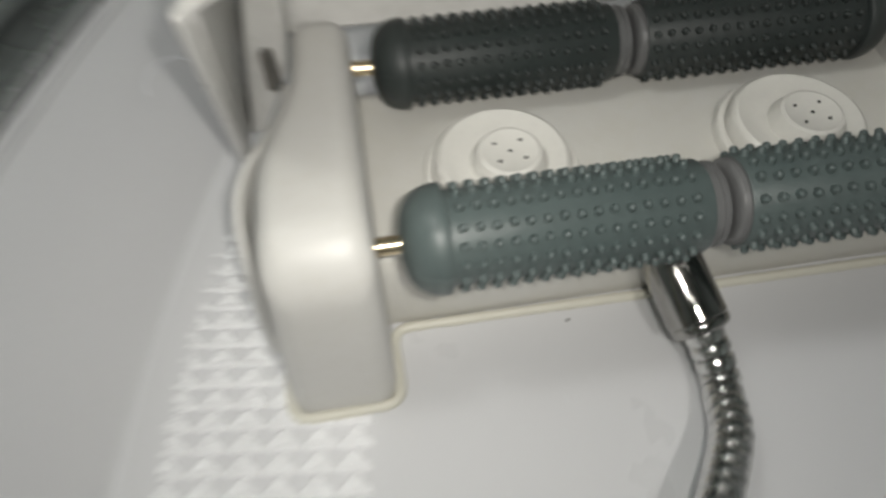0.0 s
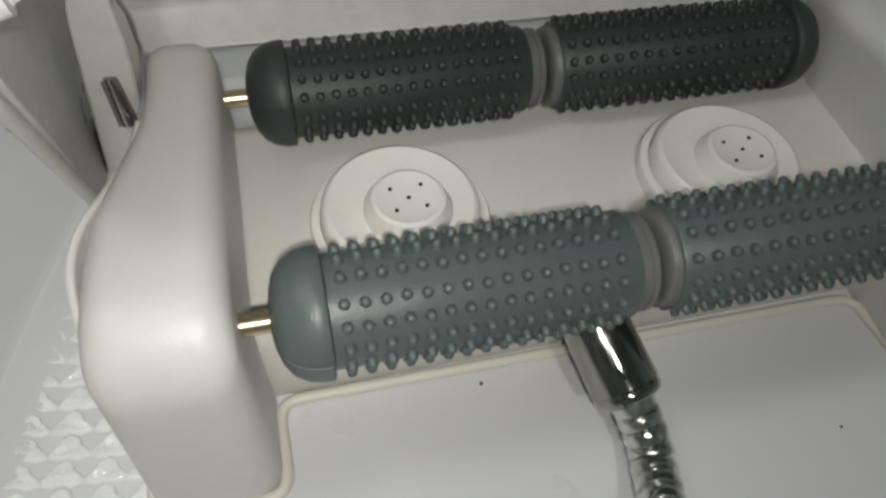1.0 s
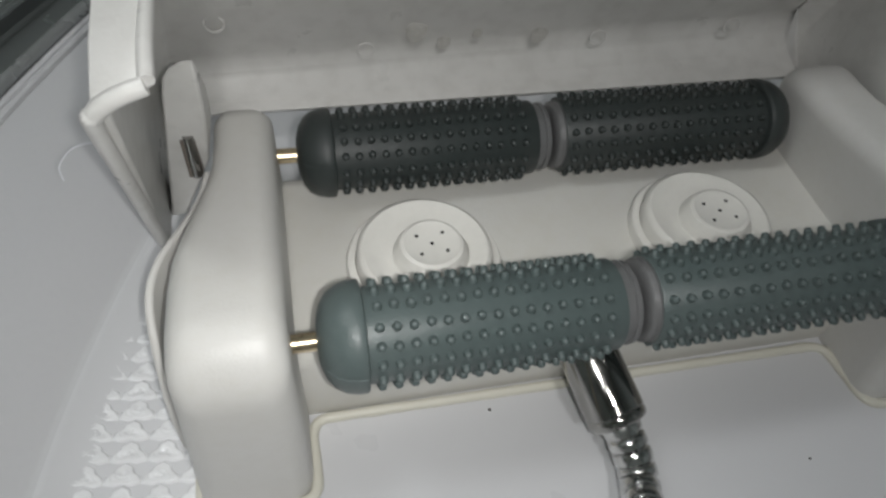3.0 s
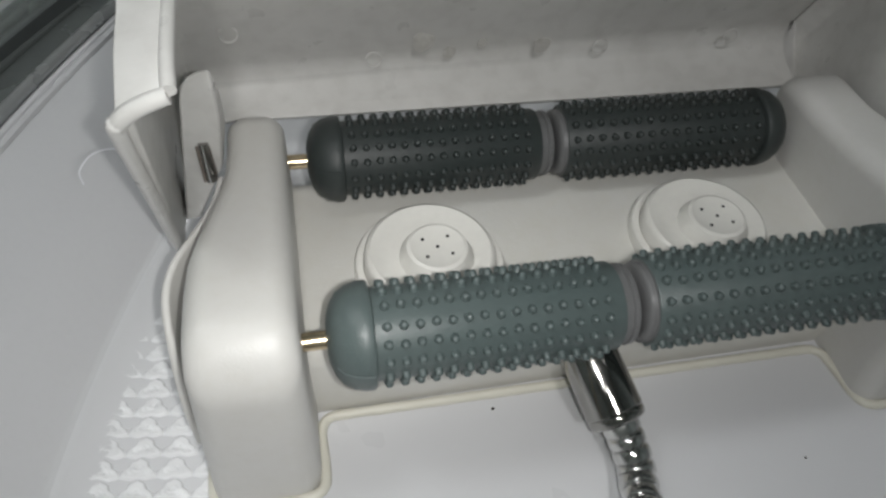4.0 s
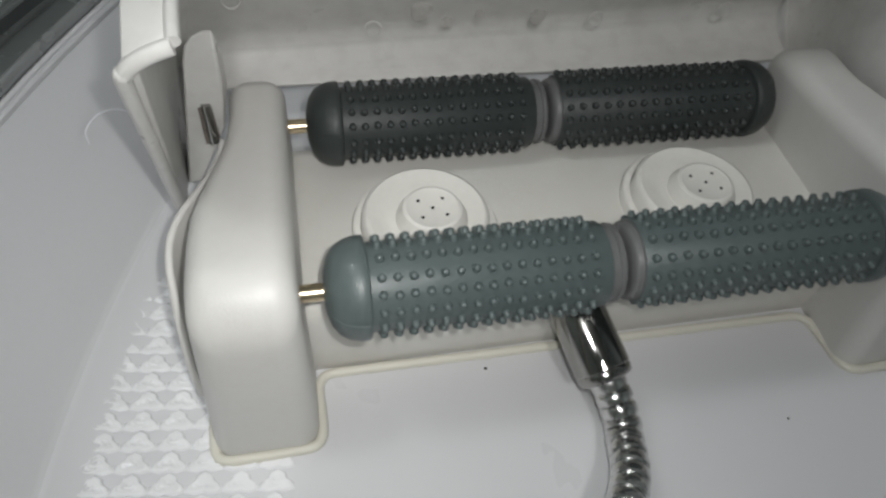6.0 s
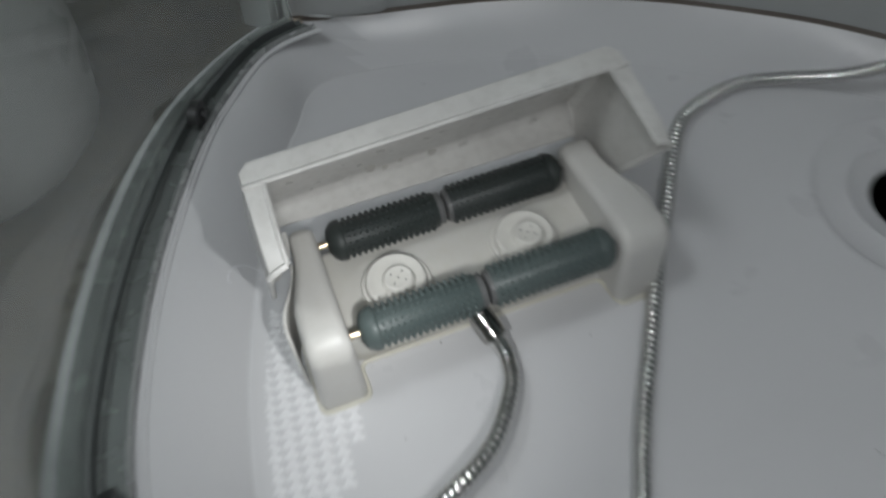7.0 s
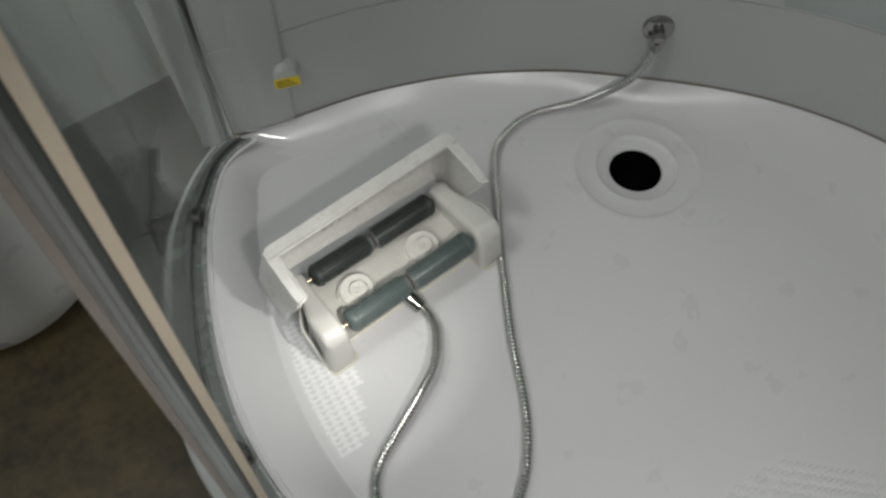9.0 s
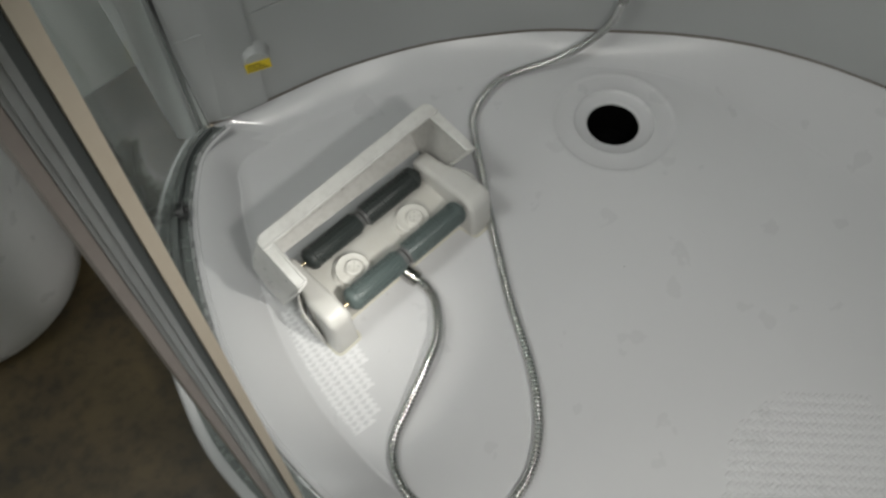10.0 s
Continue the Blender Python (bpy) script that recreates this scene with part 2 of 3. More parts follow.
bm = bmesh.new()
N = 288
TURN = [2 * math.pi * k / N - math.pi for k in range(N)]
rows = []
for r, z in ((0.0525, -0.013), (0.053, -0.011), (0.0545, -0.009), (0.058, -0.0075), (0.077, -0.0065), (0.0795, -0.0035), (0.082, -0.0005), (0.0855, -0.0012),
             (0.117, -0.0022), (0.121, -0.0008), (0.1245, 0.0016), (0.1295, 0.0002)):
    rows.append([(HOLE[0] + r * math.cos(a), HOLE[1] + r * math.sin(a), z) for a in TURN])
for k in (0.25, 0.5, 0.75, 0.97):
    inner = rows[11]
    rows.append([(p[0] + (plan(a, 0)[0] - p[0]) * k, p[1] + (plan(a, 0)[1] - p[1]) * k, 0) for p, a in zip(inner, TURN)])
BEAD = [smooth((0.1 - plan(a, 0)[0]) / 0.2) for a in TURN]
rows.append([(*plan(a, 0), 0.0005 + 0.0035 * w) for a, w in zip(TURN, BEAD)])
rows.append([(*plan(a, 0.01), 0.0008 + 0.0042 * w) for a, w in zip(TURN, BEAD)])
rows.append([(*plan(a, 0.02), 0.001 + 0.0034 * w) for a, w in zip(TURN, BEAD)])
for u in (0.035, 0.055, 0.08, 0.11, 0.14, 0.2, 0.27, 0.34, 0.41, 0.48, 0.56, 0.64, 0.72, 0.8, 0.88, 0.97):
    rows.append([(*plan(a, u), slope(u, w)) for a, w in zip(TURN, BEAD)])
rows.append([(*plan(a, 1.0), RIM_Z - 0.006) for a in TURN])
rows.append([(*plan(a, 1.01), RIM_Z - 0.03) for a in TURN])
rows.append([(*plan(a, 0.99), GROUND_Z) for a in TURN])
grid_faces(bm, rows, closed=True)
bmesh.ops.recalc_face_normals(bm, faces=bm.faces)
bm.faces.ensure_lookup_table()
for f in bm.faces[18 * N:]:
    f.material_index = int(f.calc_center_median().x < 0.0)
part("basin", bm, (GEL, GEL_SIDE), tray, degrees=60)
# the shade inside the drain is painted: near-black walls, hardly any sheen
bm = bmesh.new()
lathe(bm, [(-0.0128, 0.0524), (-0.09, 0.051), (-0.0905, 0.002)], upright(HOLE[0], HOLE[1], 0), 48, False, True)
part("drain_pit", bm, BLACK, tray, "open drain hole, shade inside painted black")


def grip(name, inside, x0, y0, wide, deep, turn, mat):
    """A field of small three-sided moulded pads in the tray, each with a dimple."""
    verts, faces = [], []
    dx, dy, h = 0.0165, 0.0106, 0.0017
    c, s = math.cos(turn), math.sin(turn)
    sides = 12
    for i in range(int(wide / dx) + 1):
        for j in range(int(deep / dy) + 1):
            u, v = i * dx + 0.0006 * math.sin(3.1 * j), j * dy
            x, y = x0 + u * c - v * s, y0 + u * s + v * c
            if not inside(x, y):
                continue
            base = len(verts)
            for k, z in ((1.0, 0.0001), (0.9, h * 0.6), (0.76, h), (0.6, h * 0.72), (0.45, h * 0.95), (0.3, h * 0.6), (0.12, h * 0.75)):
                for q in range(sides):
                    a = 2 * math.pi * q / sides + math.pi / 2
                    r = 1.0 + 0.3 * math.cos(3 * (a - math.pi / 2))
                    wob = h * 0.25 * math.sin(2.0 * a + 1.7 * i + 2.3 * j) * (k < 0.9)
                    px, py = 0.0076 * r * k * math.cos(a), 0.0053 * r * k * math.sin(a)
                    verts.append((x + px * c - py * s, y + px * s + py * c, z + wob))
            for r in range(6):
                for q in range(sides):
                    n = (q + 1) % sides
                    faces.append([base + sides * r + q, base + sides * r + n, base + sides * (r + 1) + n, base + sides * (r + 1) + q])
            faces.append([base + sides * 6 + q for q in range(sides)])
    data = bpy.data.meshes.new(name)
    data.from_pydata(verts, [], faces)
    data.polygons.foreach_set("use_smooth", [True] * len(data.polygons))
    data.materials.append(mat)
    ob = new(name, data)
    ob.parent = tray
    return tagged(ob, "raised non-slip triangle pattern", kind="stuff")


def on_floor(x, y, gap):
    a = bearing(x, y)
    return math.hypot(x - DRAIN[0], y - DRAIN[1]) < np.interp(a, *PF, period=2 * math.pi) - gap


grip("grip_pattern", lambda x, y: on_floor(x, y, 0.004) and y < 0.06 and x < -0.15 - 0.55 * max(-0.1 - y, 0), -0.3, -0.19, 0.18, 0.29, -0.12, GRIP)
grip("grip_pattern", lambda x, y: (x - 0.22) ** 2 / 0.032 + (y + 0.8) ** 2 / 0.03 < 1, 0.2, -1.1, 0.5, 0.5, 0.75, GEL)

for x, y, r in ((-0.045, -0.046, 0.0009), (0.105, -0.098, 0.0007), (0.3, -0.31, 0.001), (-0.115, -0.13, 0.0007)):
    bm = bmesh.new()
    lathe(bm, [(0.0, r), (0.0004, r * 0.8), (0.0007, r * 0.2)], upright(x, y, 0.0), 8)
    part("speck", bm, SPOT, tray)

# ---- cabin wall, corner post, rails and glass ----
A_POST, A_STILE = bearing(-0.098, 0.474), bearing(-0.385, -0.242)
A_END = bearing(0.45, -1.08)
WALL_TOP = 2.1


def curved_slab(bm, angles, u0, u1, z0, z1, push=0.0):
    rows = []
    for a in angles:
        (ax, ay), (bx, by) = plan(a, u0), plan(a, u1)
        d = Vector((math.cos(a), math.sin(a)))
        ax, ay, bx, by = ax - d.x * push, ay - d.y * push, bx, by
        rows.append([(ax, ay, z0), (bx, by, z0), (bx, by, z1), (ax, ay, z1)])
    vs = grid_faces(bm, rows, closed=True)
    bm.faces.new(vs[0]), bm.faces.new(vs[-1][::-1])
    bmesh.ops.recalc_face_normals(bm, faces=bm.faces)
    return bm


wall = thing("wall_cabin", "smooth white curved shower cabin wall panels", "wall", kind="structure")
JOINT = 0.27
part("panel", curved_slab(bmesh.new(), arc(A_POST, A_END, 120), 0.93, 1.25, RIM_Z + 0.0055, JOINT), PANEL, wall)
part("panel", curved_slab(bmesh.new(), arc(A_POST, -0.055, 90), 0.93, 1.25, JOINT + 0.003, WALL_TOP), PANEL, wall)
part("panel", curved_slab(bmesh.new(), arc(-0.059, A_END, 60), 0.97, 1.25, JOINT + 0.003, WALL_TOP), GREY_PANEL, wall, "grey glossy upper panel")
part("joint_strip", curved_slab(bmesh.new(), arc(A_POST, A_END, 120), 0.955, 1.2, RIM_Z - 0.012, 0.1), BROWN, wall,
     "dark joint along the tray")
part("joint_backing", curved_slab(bmesh.new(), arc(A_POST, A_END, 120), 0.975, 1.2, 0.1005, WALL_TOP - 0.01), PANEL, wall)

TILT = 0.065


def tilted(bm):
    """Leans the post and the column to follow their lines in the camera's view."""
    for v in bm.verts:
        v.co.x += TILT * (v.co.z - RIM_Z)
    return bm


column = thing("wall_column", "white moulded column beside the corner post", "wall panel", kind="structure")
bm = curved_slab(bmesh.new(), arc(A_POST + 0.004, bearing(0.05, 0.42), 12), 0.9, 0.932, RIM_Z + 0.004, 1.9, 0.012)
edges = [e for e in bm.edges if e.is_manifold and e.calc_face_angle(0) > 0.6]
bmesh.ops.bevel(bm, geom=edges, offset=0.006, segments=3, profile=0.5, affect="EDGES")
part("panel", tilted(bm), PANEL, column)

post = thing("corner_post", "grey aluminium post between glass and wall", "post")
px, py = plan(A_POST, 0.82)
bm = block(bmesh.new(), -0.014, 0.014, -0.022, 0.022, RIM_Z, WALL_TOP, 0.003)
bmesh.ops.rotate(bm, verts=bm.verts, matrix=Matrix.Rotation(0.9, 3, "Z"))
bmesh.ops.translate(bm, verts=bm.verts, vec=(px - 0.03, py + 0.016, 0))
part("profile", tilted(bm), ALU, post)
bm = block(bmesh.new(), -0.004, 0.004, -0.005, 0.005, RIM_Z, WALL_TOP, 0.001)
bmesh.ops.translate(bm, verts=bm.verts, vec=(px - 0.006, py + 0.002, 0))
part("gasket", tilted(bm), DARK, post, "dark rubber gasket")

bm = bmesh.new()
lathe(bm, [(0.0, 0.016), (0.003, 0.013), (0.004, 0.005)], upright(px + 0.004, py - 0.01, RIM_Z), 14)
for v in bm.verts:
    v.co.x += 0.004 * noise.noise(v.co * 90)
part("sealant_blob", bm, BEIGE, post, "yellowed sealant at the foot")

A_FRONT = bearing(0.15, -1.03)
AWAY = [a if a > 0 else a + 2 * math.pi for a in (A_POST, A_STILE, A_FRONT)]
rail = thing("door_rail", "curved grey door rail on the tray rim", "rail")
for u, w, h in ((0.54, 0.005, 0.01), (0.68, 0.006, 0.012), (0.8, 0.006, 0.02)):
    bm = bmesh.new()
    pts = [(*plan(a, u), RIM_Z + h * 0.35) for a in arc(AWAY[0], AWAY[2], 90)]
    sweep(bm, pts, w * 0.8, 10)
    part("track", bm, RAIL if u < 0.6 else CHANNEL, rail)
bm = curved_slab(bmesh.new(), arc(AWAY[0], AWAY[2], 90), 0.53, 0.9, RIM_Z - 0.002, RIM_Z + 0.004)
part("bed", bm, CHANNEL, rail, "grey channel of the rail")
for u in (0.475, 0.505):
    bm = bmesh.new()
    sweep(bm, [(*plan(a, u), RIM_Z) for a in arc(AWAY[0], AWAY[2], 90)], 0.0026, 8)
    part("rim_bead", bm, GEL, tray)

LEAN = 0.09


def leaned(bm):
    """Leans the sliding door's free edge inwards at the top, to fit the camera's view."""
    for v in bm.verts:
        a = math.atan2(v.co.y - DRAIN[1], v.co.x - DRAIN[0]) % (2 * math.pi)
        free = smooth((a - AWAY[0]) / (AWAY[1] - AWAY[0]))
        v.co.x += LEAN * (v.co.z - RIM_Z) * free + 0.014 * free * math.cos(a)
        v.co.y += 0.014 * free * math.sin(a)
    return bm


door = thing("glass_door", "curved clear glass sliding shower door, slid open", "glass door")
bm = curved_slab(bmesh.new(), arc(AWAY[0] + 0.012, AWAY[1], 60), 0.648, 0.672, RIM_Z + 0.012, 1.95)
pane = part("pane", leaned(bm), GLASS, door, "clear greenish curved glass")
pane.visible_shadow = False


def stile(a, u0, u1, z0, z1, width, mat, name, label=""):
    bm = curved_slab(bmesh.new(), arc(a, a + width, 2), u0, u1, z0, z1)
    return part(name, leaned(bm), mat, door, label)


stile(AWAY[1] - 0.002, 0.69, 0.765, RIM_Z + 0.008, 1.96, 0.016, ALU, "stile", "satin aluminium edge profile")
stile(AWAY[1] - 0.001, 0.59, 0.648, RIM_Z + 0.008, 1.96, 0.0165, BEIGE, "seal_strip", "beige magnetic seal strip")
stile(AWAY[1] - 0.004, 0.767, 0.81, RIM_Z + 0.008, 1.96, 0.016, EDGE, "outer_profile", "taupe outer profile")
stile(AWAY[1] - 0.001, 0.65, 0.688, RIM_Z + 0.008, 1.96, 0.0125, GASKET, "glass_channel", "dark channel that holds the glass")
for u in (0.705, 0.738):
    stile(AWAY[1] + 0.0135, u, u + 0.012, RIM_Z + 0.008, 1.96, 0.0022, ALU, "rib", "raised rib of the edge profile")
bm = curved_slab(bmesh.new(), arc(AWAY[0] + 0.012, AWAY[1] - 0.003, 60), 0.635, 0.685, RIM_Z + 0.005, RIM_Z + 0.016)
part("gasket", leaned(bm), GASKET, door, "grey rubber gasket under the glass")
for x, y in ((-0.205, 0.306), (-0.372, -0.12)):
    a = bearing(x, y)
    gx, gy = plan(a, 0.6)
    bm = bmesh.new()
    lathe(bm, [(-0.007, 0.008), (-0.0055, 0.0135), (0.0055, 0.0135), (0.007, 0.008)], pose(0, 0, 0), 20)
    lathe(bm, [(-0.011, 0.005), (0.011, 0.005)], pose(0, 0, 0), 12)
    bmesh.ops.scale(bm, vec=(1, 1.35, 1), verts=bm.verts)
    m = pose(gx, gy, RIM_Z + 0.02, 0, 0, math.degrees(a))
    bmesh.ops.transform(bm, matrix=m, verts=bm.verts)
    part("guide_wheel", bm, DARK, door, "small dark door guide wheel")

# ---- outside the cabin ----
bin_ = thing("bin", "plain white rounded plastic bin on the brown floor", "bin")
for name, outline in (("body", ((0.0, 0.155), (0.004, 0.178), (0.03, 0.2), (0.1, 0.215), (0.3, 0.235), (0.5, 0.252), (0.597, 0.26))),
                      ("rim", ((0.598, 0.258), (0.6, 0.264), (0.615, 0.268), (0.63, 0.262), (0.634, 0.24)))):
    bm = bmesh.new()
    vs = grid_faces(bm, [[(r * 1.02 * math.cos(2 * math.pi * k / 64), r * math.sin(2 * math.pi * k / 64), z) for k in range(64)] for z, r in outline], closed=True)
    bm.faces.new(vs[0][::-1]), bm.faces.new(vs[-1])
    bmesh.ops.recalc_face_normals(bm, faces=bm.faces)
    part(name, bm, CERAMIC, bin_)
bin_.location = (-0.585, 0.6, GROUND_Z)

# ---- knob and hose outlet on the wall ----
knob = thing("wall_knob", "white round wall knob with a yellow sticker", "knob")
kx, ky, kz = 0.064, 0.421, 0.182
out = pose(kx, ky, kz, 0, 0, 248)
bm = bmesh.new()
lathe(bm, [(-0.03, 0.03), (0.0, 0.03), (0.004, 0.028), (0.006, 0.0265), (0.02, 0.025), (0.025, 0.022), (0.0262, 0.012)], out, 36)
part("body", bm, PANEL, knob)
bm = block(bmesh.new(), 0.0262, 0.0272, -0.024, 0.024, -0.0185, 0.004)
bmesh.ops.transform(bm, matrix=out, verts=bm.verts)
sticker = part("sticker", bm, YELLOW, knob, "yellow printed sticker")
bm = bmesh.new()
for k in range(3):
    block(bm, 0.0272, 0.0275, -0.02, 0.018 - 0.006 * k, -0.015 + 0.006 * k, -0.0125 + 0.006 * k)
bmesh.ops.transform(bm, matrix=out, verts=bm.verts)
part("print_bar", bm, INK, sticker)

outlet = thing("hose_outlet", "chrome wall outlet with a round rose", "outlet")
ox, oy, oz = 0.683, 0.047, 0.19
om = pose(ox, oy, oz, 0, 0, 225)
bm = bmesh.new()
lathe(bm, [(-0.03, 0.03), (0.0, 0.03), (0.004, 0.029), (0.007, 0.022), (0.008, 0.018)], om, 36)
part("rose", bm, CHROME, outlet)
bm = bmesh.new()
lathe(bm, [(0.0, 0.012), (0.022, 0.012), (0.03, 0.014), (0.038, 0.0115), (0.04, 0.006)], om, 24)
part("spout", bm, CHROME, outlet)
tip = om @ Vector((0.024, 0, 0))
bm = bmesh.new()
lathe(bm, [(-0.006, 0.011), (0.012, 0.0115), (0.014, 0.013), (0.026, 0.013), (0.03, 0.0105)], Matrix.Translation(tip) @ pose(0, 0, 0, 0, 90, 0), 6)
part("nut", bm, CHROME, outlet)

# ---- the hose ----
hose = thing("shower_hose", "ribbed chrome shower hose lying in a loop on the tray", "hose")
R = 0.009
line = [(0.0035, -0.0765, 0.0325), (0.0078, -0.088, 0.0235), (0.0078, -0.102, 0.0185), (-0.0037, -0.131, 0.027), (-0.045, -0.179, 0.038), (-0.1, -0.206, 0.034),
        (-0.163, -0.229, 0.02), (-0.213, -0.251, 0.011), (-0.245, -0.29, R), (-0.254, -0.345, R), (-0.235, -0.405, R), (-0.185, -0.444, R),
        (-0.13, -0.447, R), (-0.074, -0.43, R), (-0.018, -0.388, R), (0.036, -0.321, R), (0.097, -0.216, R), (0.16, -0.123, R),
        (0.216, -0.043, R), (0.258, 0.012, R), (0.312, 0.086, R), (0.35, 0.125, R), (0.401, 0.145, R), (0.455, 0.15, R), (0.505, 0.133, 0.013),
        (0.57, 0.089, 0.035), (0.625, 0.053, 0.075), (0.655, 0.035, 0.12), (tip.x, tip.y, tip.z - 0.026)]
pts, run = even(catmull(line, 24), 0.0012)
ribs = [R * (0.97, 1.0, 1.01, 1.01, 1.0, 0.8)[k % 6] for k in range(len(pts))]
bm = bmesh.new()
sweep(bm, [tuple(p) for p in pts], ribs, 16)
part("tube", bm, HOSE, hose, degrees=40)
bm = bmesh.new()
a, b = Vector((-0.0065, -0.044, 0.05)), Vector((0.0035, -0.0775, 0.0325))
m = Matrix.Translation(a) @ (b - a).to_track_quat("X", "Z").to_matrix().to_4x4()
d = (b - a).length
lathe(bm, [(0, 0.0128), (0.002, 0.0133), (d * 0.8, 0.0137), (d * 0.86, 0.0138), (d * 0.88, 0.0131), (d * 0.92, 0.0136), (d * 0.98, 0.0132), (d, 0.0124), (d + 0.0005, 0.0112), (d - 0.002, 0.0104)], m, 32)
part("connector", bm, CHROME, hose, "tapered chrome hose connector")

bm = bmesh.new()
lathe(bm, [(0.0, 0.0185), (0.0022, 0.0182), (0.0034, 0.0165), (0.0036, 0.0135)], Matrix.Translation((-0.0075, -0.0358, 0.0475)) @ pose(0, 0, 0, 0, 0, -90), 28)
for v in bm.verts:
    v.co.x += 0.0012 * noise.noise(v.co * 120)
    v.co.z += 0.0012 * noise.noise(v.co * 140)
part("sealant_collar", bm, SEAL, hose, "cream sealant round the connector")

# ---- the foot massager ----
massager = thing("foot_massager", "white plastic foot massager with two rollers and open lid", "foot massager")
MID = 0.0085
IN_X, BASE_Z = -0.134, 0.0575


def mirrored(bm):
    bmesh.ops.scale(bm, vec=(-1, 1, 1), verts=bm.verts)
    bmesh.ops.translate(bm, vec=(2 * MID, 0, 0), verts=bm.verts)
    bmesh.ops.reverse_faces(bm, faces=bm.faces)
    return bm


# base between the cheeks
bm = bmesh.new()
prof = [(-0.034, 0.0), (-0.036, 0.02), (-0.0355, 0.045), (-0.0335, 0.053), (-0.029, 0.0573), (-0.024, BASE_Z), (0.064, BASE_Z), (0.07, 0.0565),
        (0.073, 0.052), (0.073, 0.0)]
xs = [IN_X - 0.004, IN_X + 0.006, 0.0, 2 * MID - IN_X - 0.006, 2 * MID - IN_X + 0.004]
vs = grid_faces(bm, [[(x, y, z) for y, z in prof] for x in xs])
bm.faces.new(vs[0][::-1]), bm.faces.new(vs[-1])
bmesh.ops.recalc_face_normals(bm, faces=bm.faces)
part("base", bm, BASE, massager, "slightly yellowed white plastic base", 60)


def outer_x(y):
    return -0.1765 + 0.015 * smooth((y + 0.025) / 0.078)


def cheek(inner, draft):
    """A side block: tall rounded front, narrower towards the rear."""
    bm = bmesh.new()
    front, rear = -0.0735, 0.084
    ys = [front + 0.0265 * (1 - math.cos(k * math.pi / 20)) for k in range(11)] + [-0.03, -0.015, 0.0, 0.015, 0.03, 0.045, 0.058]
    ys += [rear - 0.016 * (1 - math.sin(k * math.pi / 16)) for k in range(9)]
    rows = []
    for y in ys:
        z = 0.114 - 0.012 * smooth((y + 0.06) / 0.12)
        f, b = max(0.0, (front + 0.0265 - y) / 0.0265), max(0.0, (y - rear + 0.016) / 0.016)
        z -= 0.028 * (1 - math.sqrt(max(0.0, 1 - f * f))) + 0.016 * (1 - math.sqrt(max(0.0, 1 - b * b)))
        g = max(0.0, (front + 0.011 - y) / 0.011, (y - rear + 0.011) / 0.011)
        pinch = 0.0105 * (1 - math.sqrt(max(0.0, 1 - g * g)))
        flare = 0.006 * smooth((0.02 - y) / 0.06)
        xo, xi, r = outer_x(y) + pinch, inner - pinch, 0.0105 - 0.75 * pinch
        back = 0.002 if y < -0.06 else 0.0
        row = [(xo - flare, y - back, 0.0)]
        row += [(xo + r - r * math.cos(k * math.pi / 10), y, z - r + r * math.sin(k * math.pi / 10)) for k in range(6)]
        row += [(xi - r + r * math.sin(k * math.pi / 10), y, z - r + r * math.cos(k * math.pi / 10)) for k in range(6)]
        row += [(xi + 0.001 - draft, y - back, 0.0)]
        rows.append(row)
    vs = grid_faces(bm, rows, closed=True)
    bm.faces.new(vs[0][::-1]), bm.faces.new(vs[-1])
    bmesh.ops.recalc_face_normals(bm, faces=bm.faces)
    return bm


part("cheek", cheek(IN_X, 0.0), PLASTIC, massager, degrees=70)
part("cheek", mirrored(cheek(IN_X + 0.009, 0.006)), PLASTIC, massager, degrees=70)


def ear():
    """The rounded plate outside a cheek, round which the lid turns."""
    bm = bmesh.new()
    rows = []
    for k in range(29):
        y = -0.047 + 0.097 * k / 28
        top = 0.03 + 0.058 * math.sqrt(max(0.0, 1 - (min(y - 0.008, 0) / 0.0555) ** 2))
        x = outer_x(y) - 0.0085 - 0.003 * smooth((0.05 - abs(y)) / 0.05) + 0.0068 * smooth((y + 0.015) / 0.05)
        rows.append([(x, y, 0.012), (x, y, top), (x - 0.0036, y, top), (x - 0.0036, y, 0.012)])
    vs = grid_faces(bm, rows, closed=True)
    bm.faces.new(vs[0][::-1]), bm.faces.new(vs[-1])
    bmesh.ops.recalc_face_normals(bm, faces=bm.faces)
    bmesh.ops.bevel(bm, geom=[e for e in bm.edges if e.calc_face_angle(0) > 1 and e.verts[0].co.z > 0.015], offset=0.0012, segments=2,
                    profile=0.5, affect="EDGES")
    return bm


part("side_plate", ear(), PLASTIC, massager, degrees=50)
part("side_plate", mirrored(ear()), PLASTIC, massager, degrees=50)


def bead_line():
    corner = [(-0.181, 0.03), (-0.183, -0.04), (-0.1825, -0.0775), (-0.1315, -0.0765), (-0.132, -0.0375), (0.1455, -0.0395), (0.1505, -0.0775),
              (0.1995, -0.0775), (0.2, -0.04), (0.198, 0.03)]
    out = [corner[0]]
    for p, c, q in zip(corner, corner[1:], corner[2:]):
        p, c, q = (Vector(v) for v in (p, c, q))
        a, b = c + (p - c).normalized() * 0.009, c + (q - c).normalized() * 0.009
        out += [tuple(a * (1 - t) ** 2 + c * 2 * t * (1 - t) + b * t * t) for t in (0, 0.25, 0.5, 0.75, 1)]
    return [(x, y, 0.0012) for x, y in out + [corner[-1]]]


bm = bmesh.new()
line, _ = even(np.array(bead_line()), 0.003)
sweep(bm, [tuple(p) for p in line], [0.0027 + 0.0004 * noise.noise(Vector((0, 0, i * 0.31))) for i in range(len(line))], 8)
part("sealant_bead", bm, SEAL, massager, "cream silicone bead round the foot", 80)


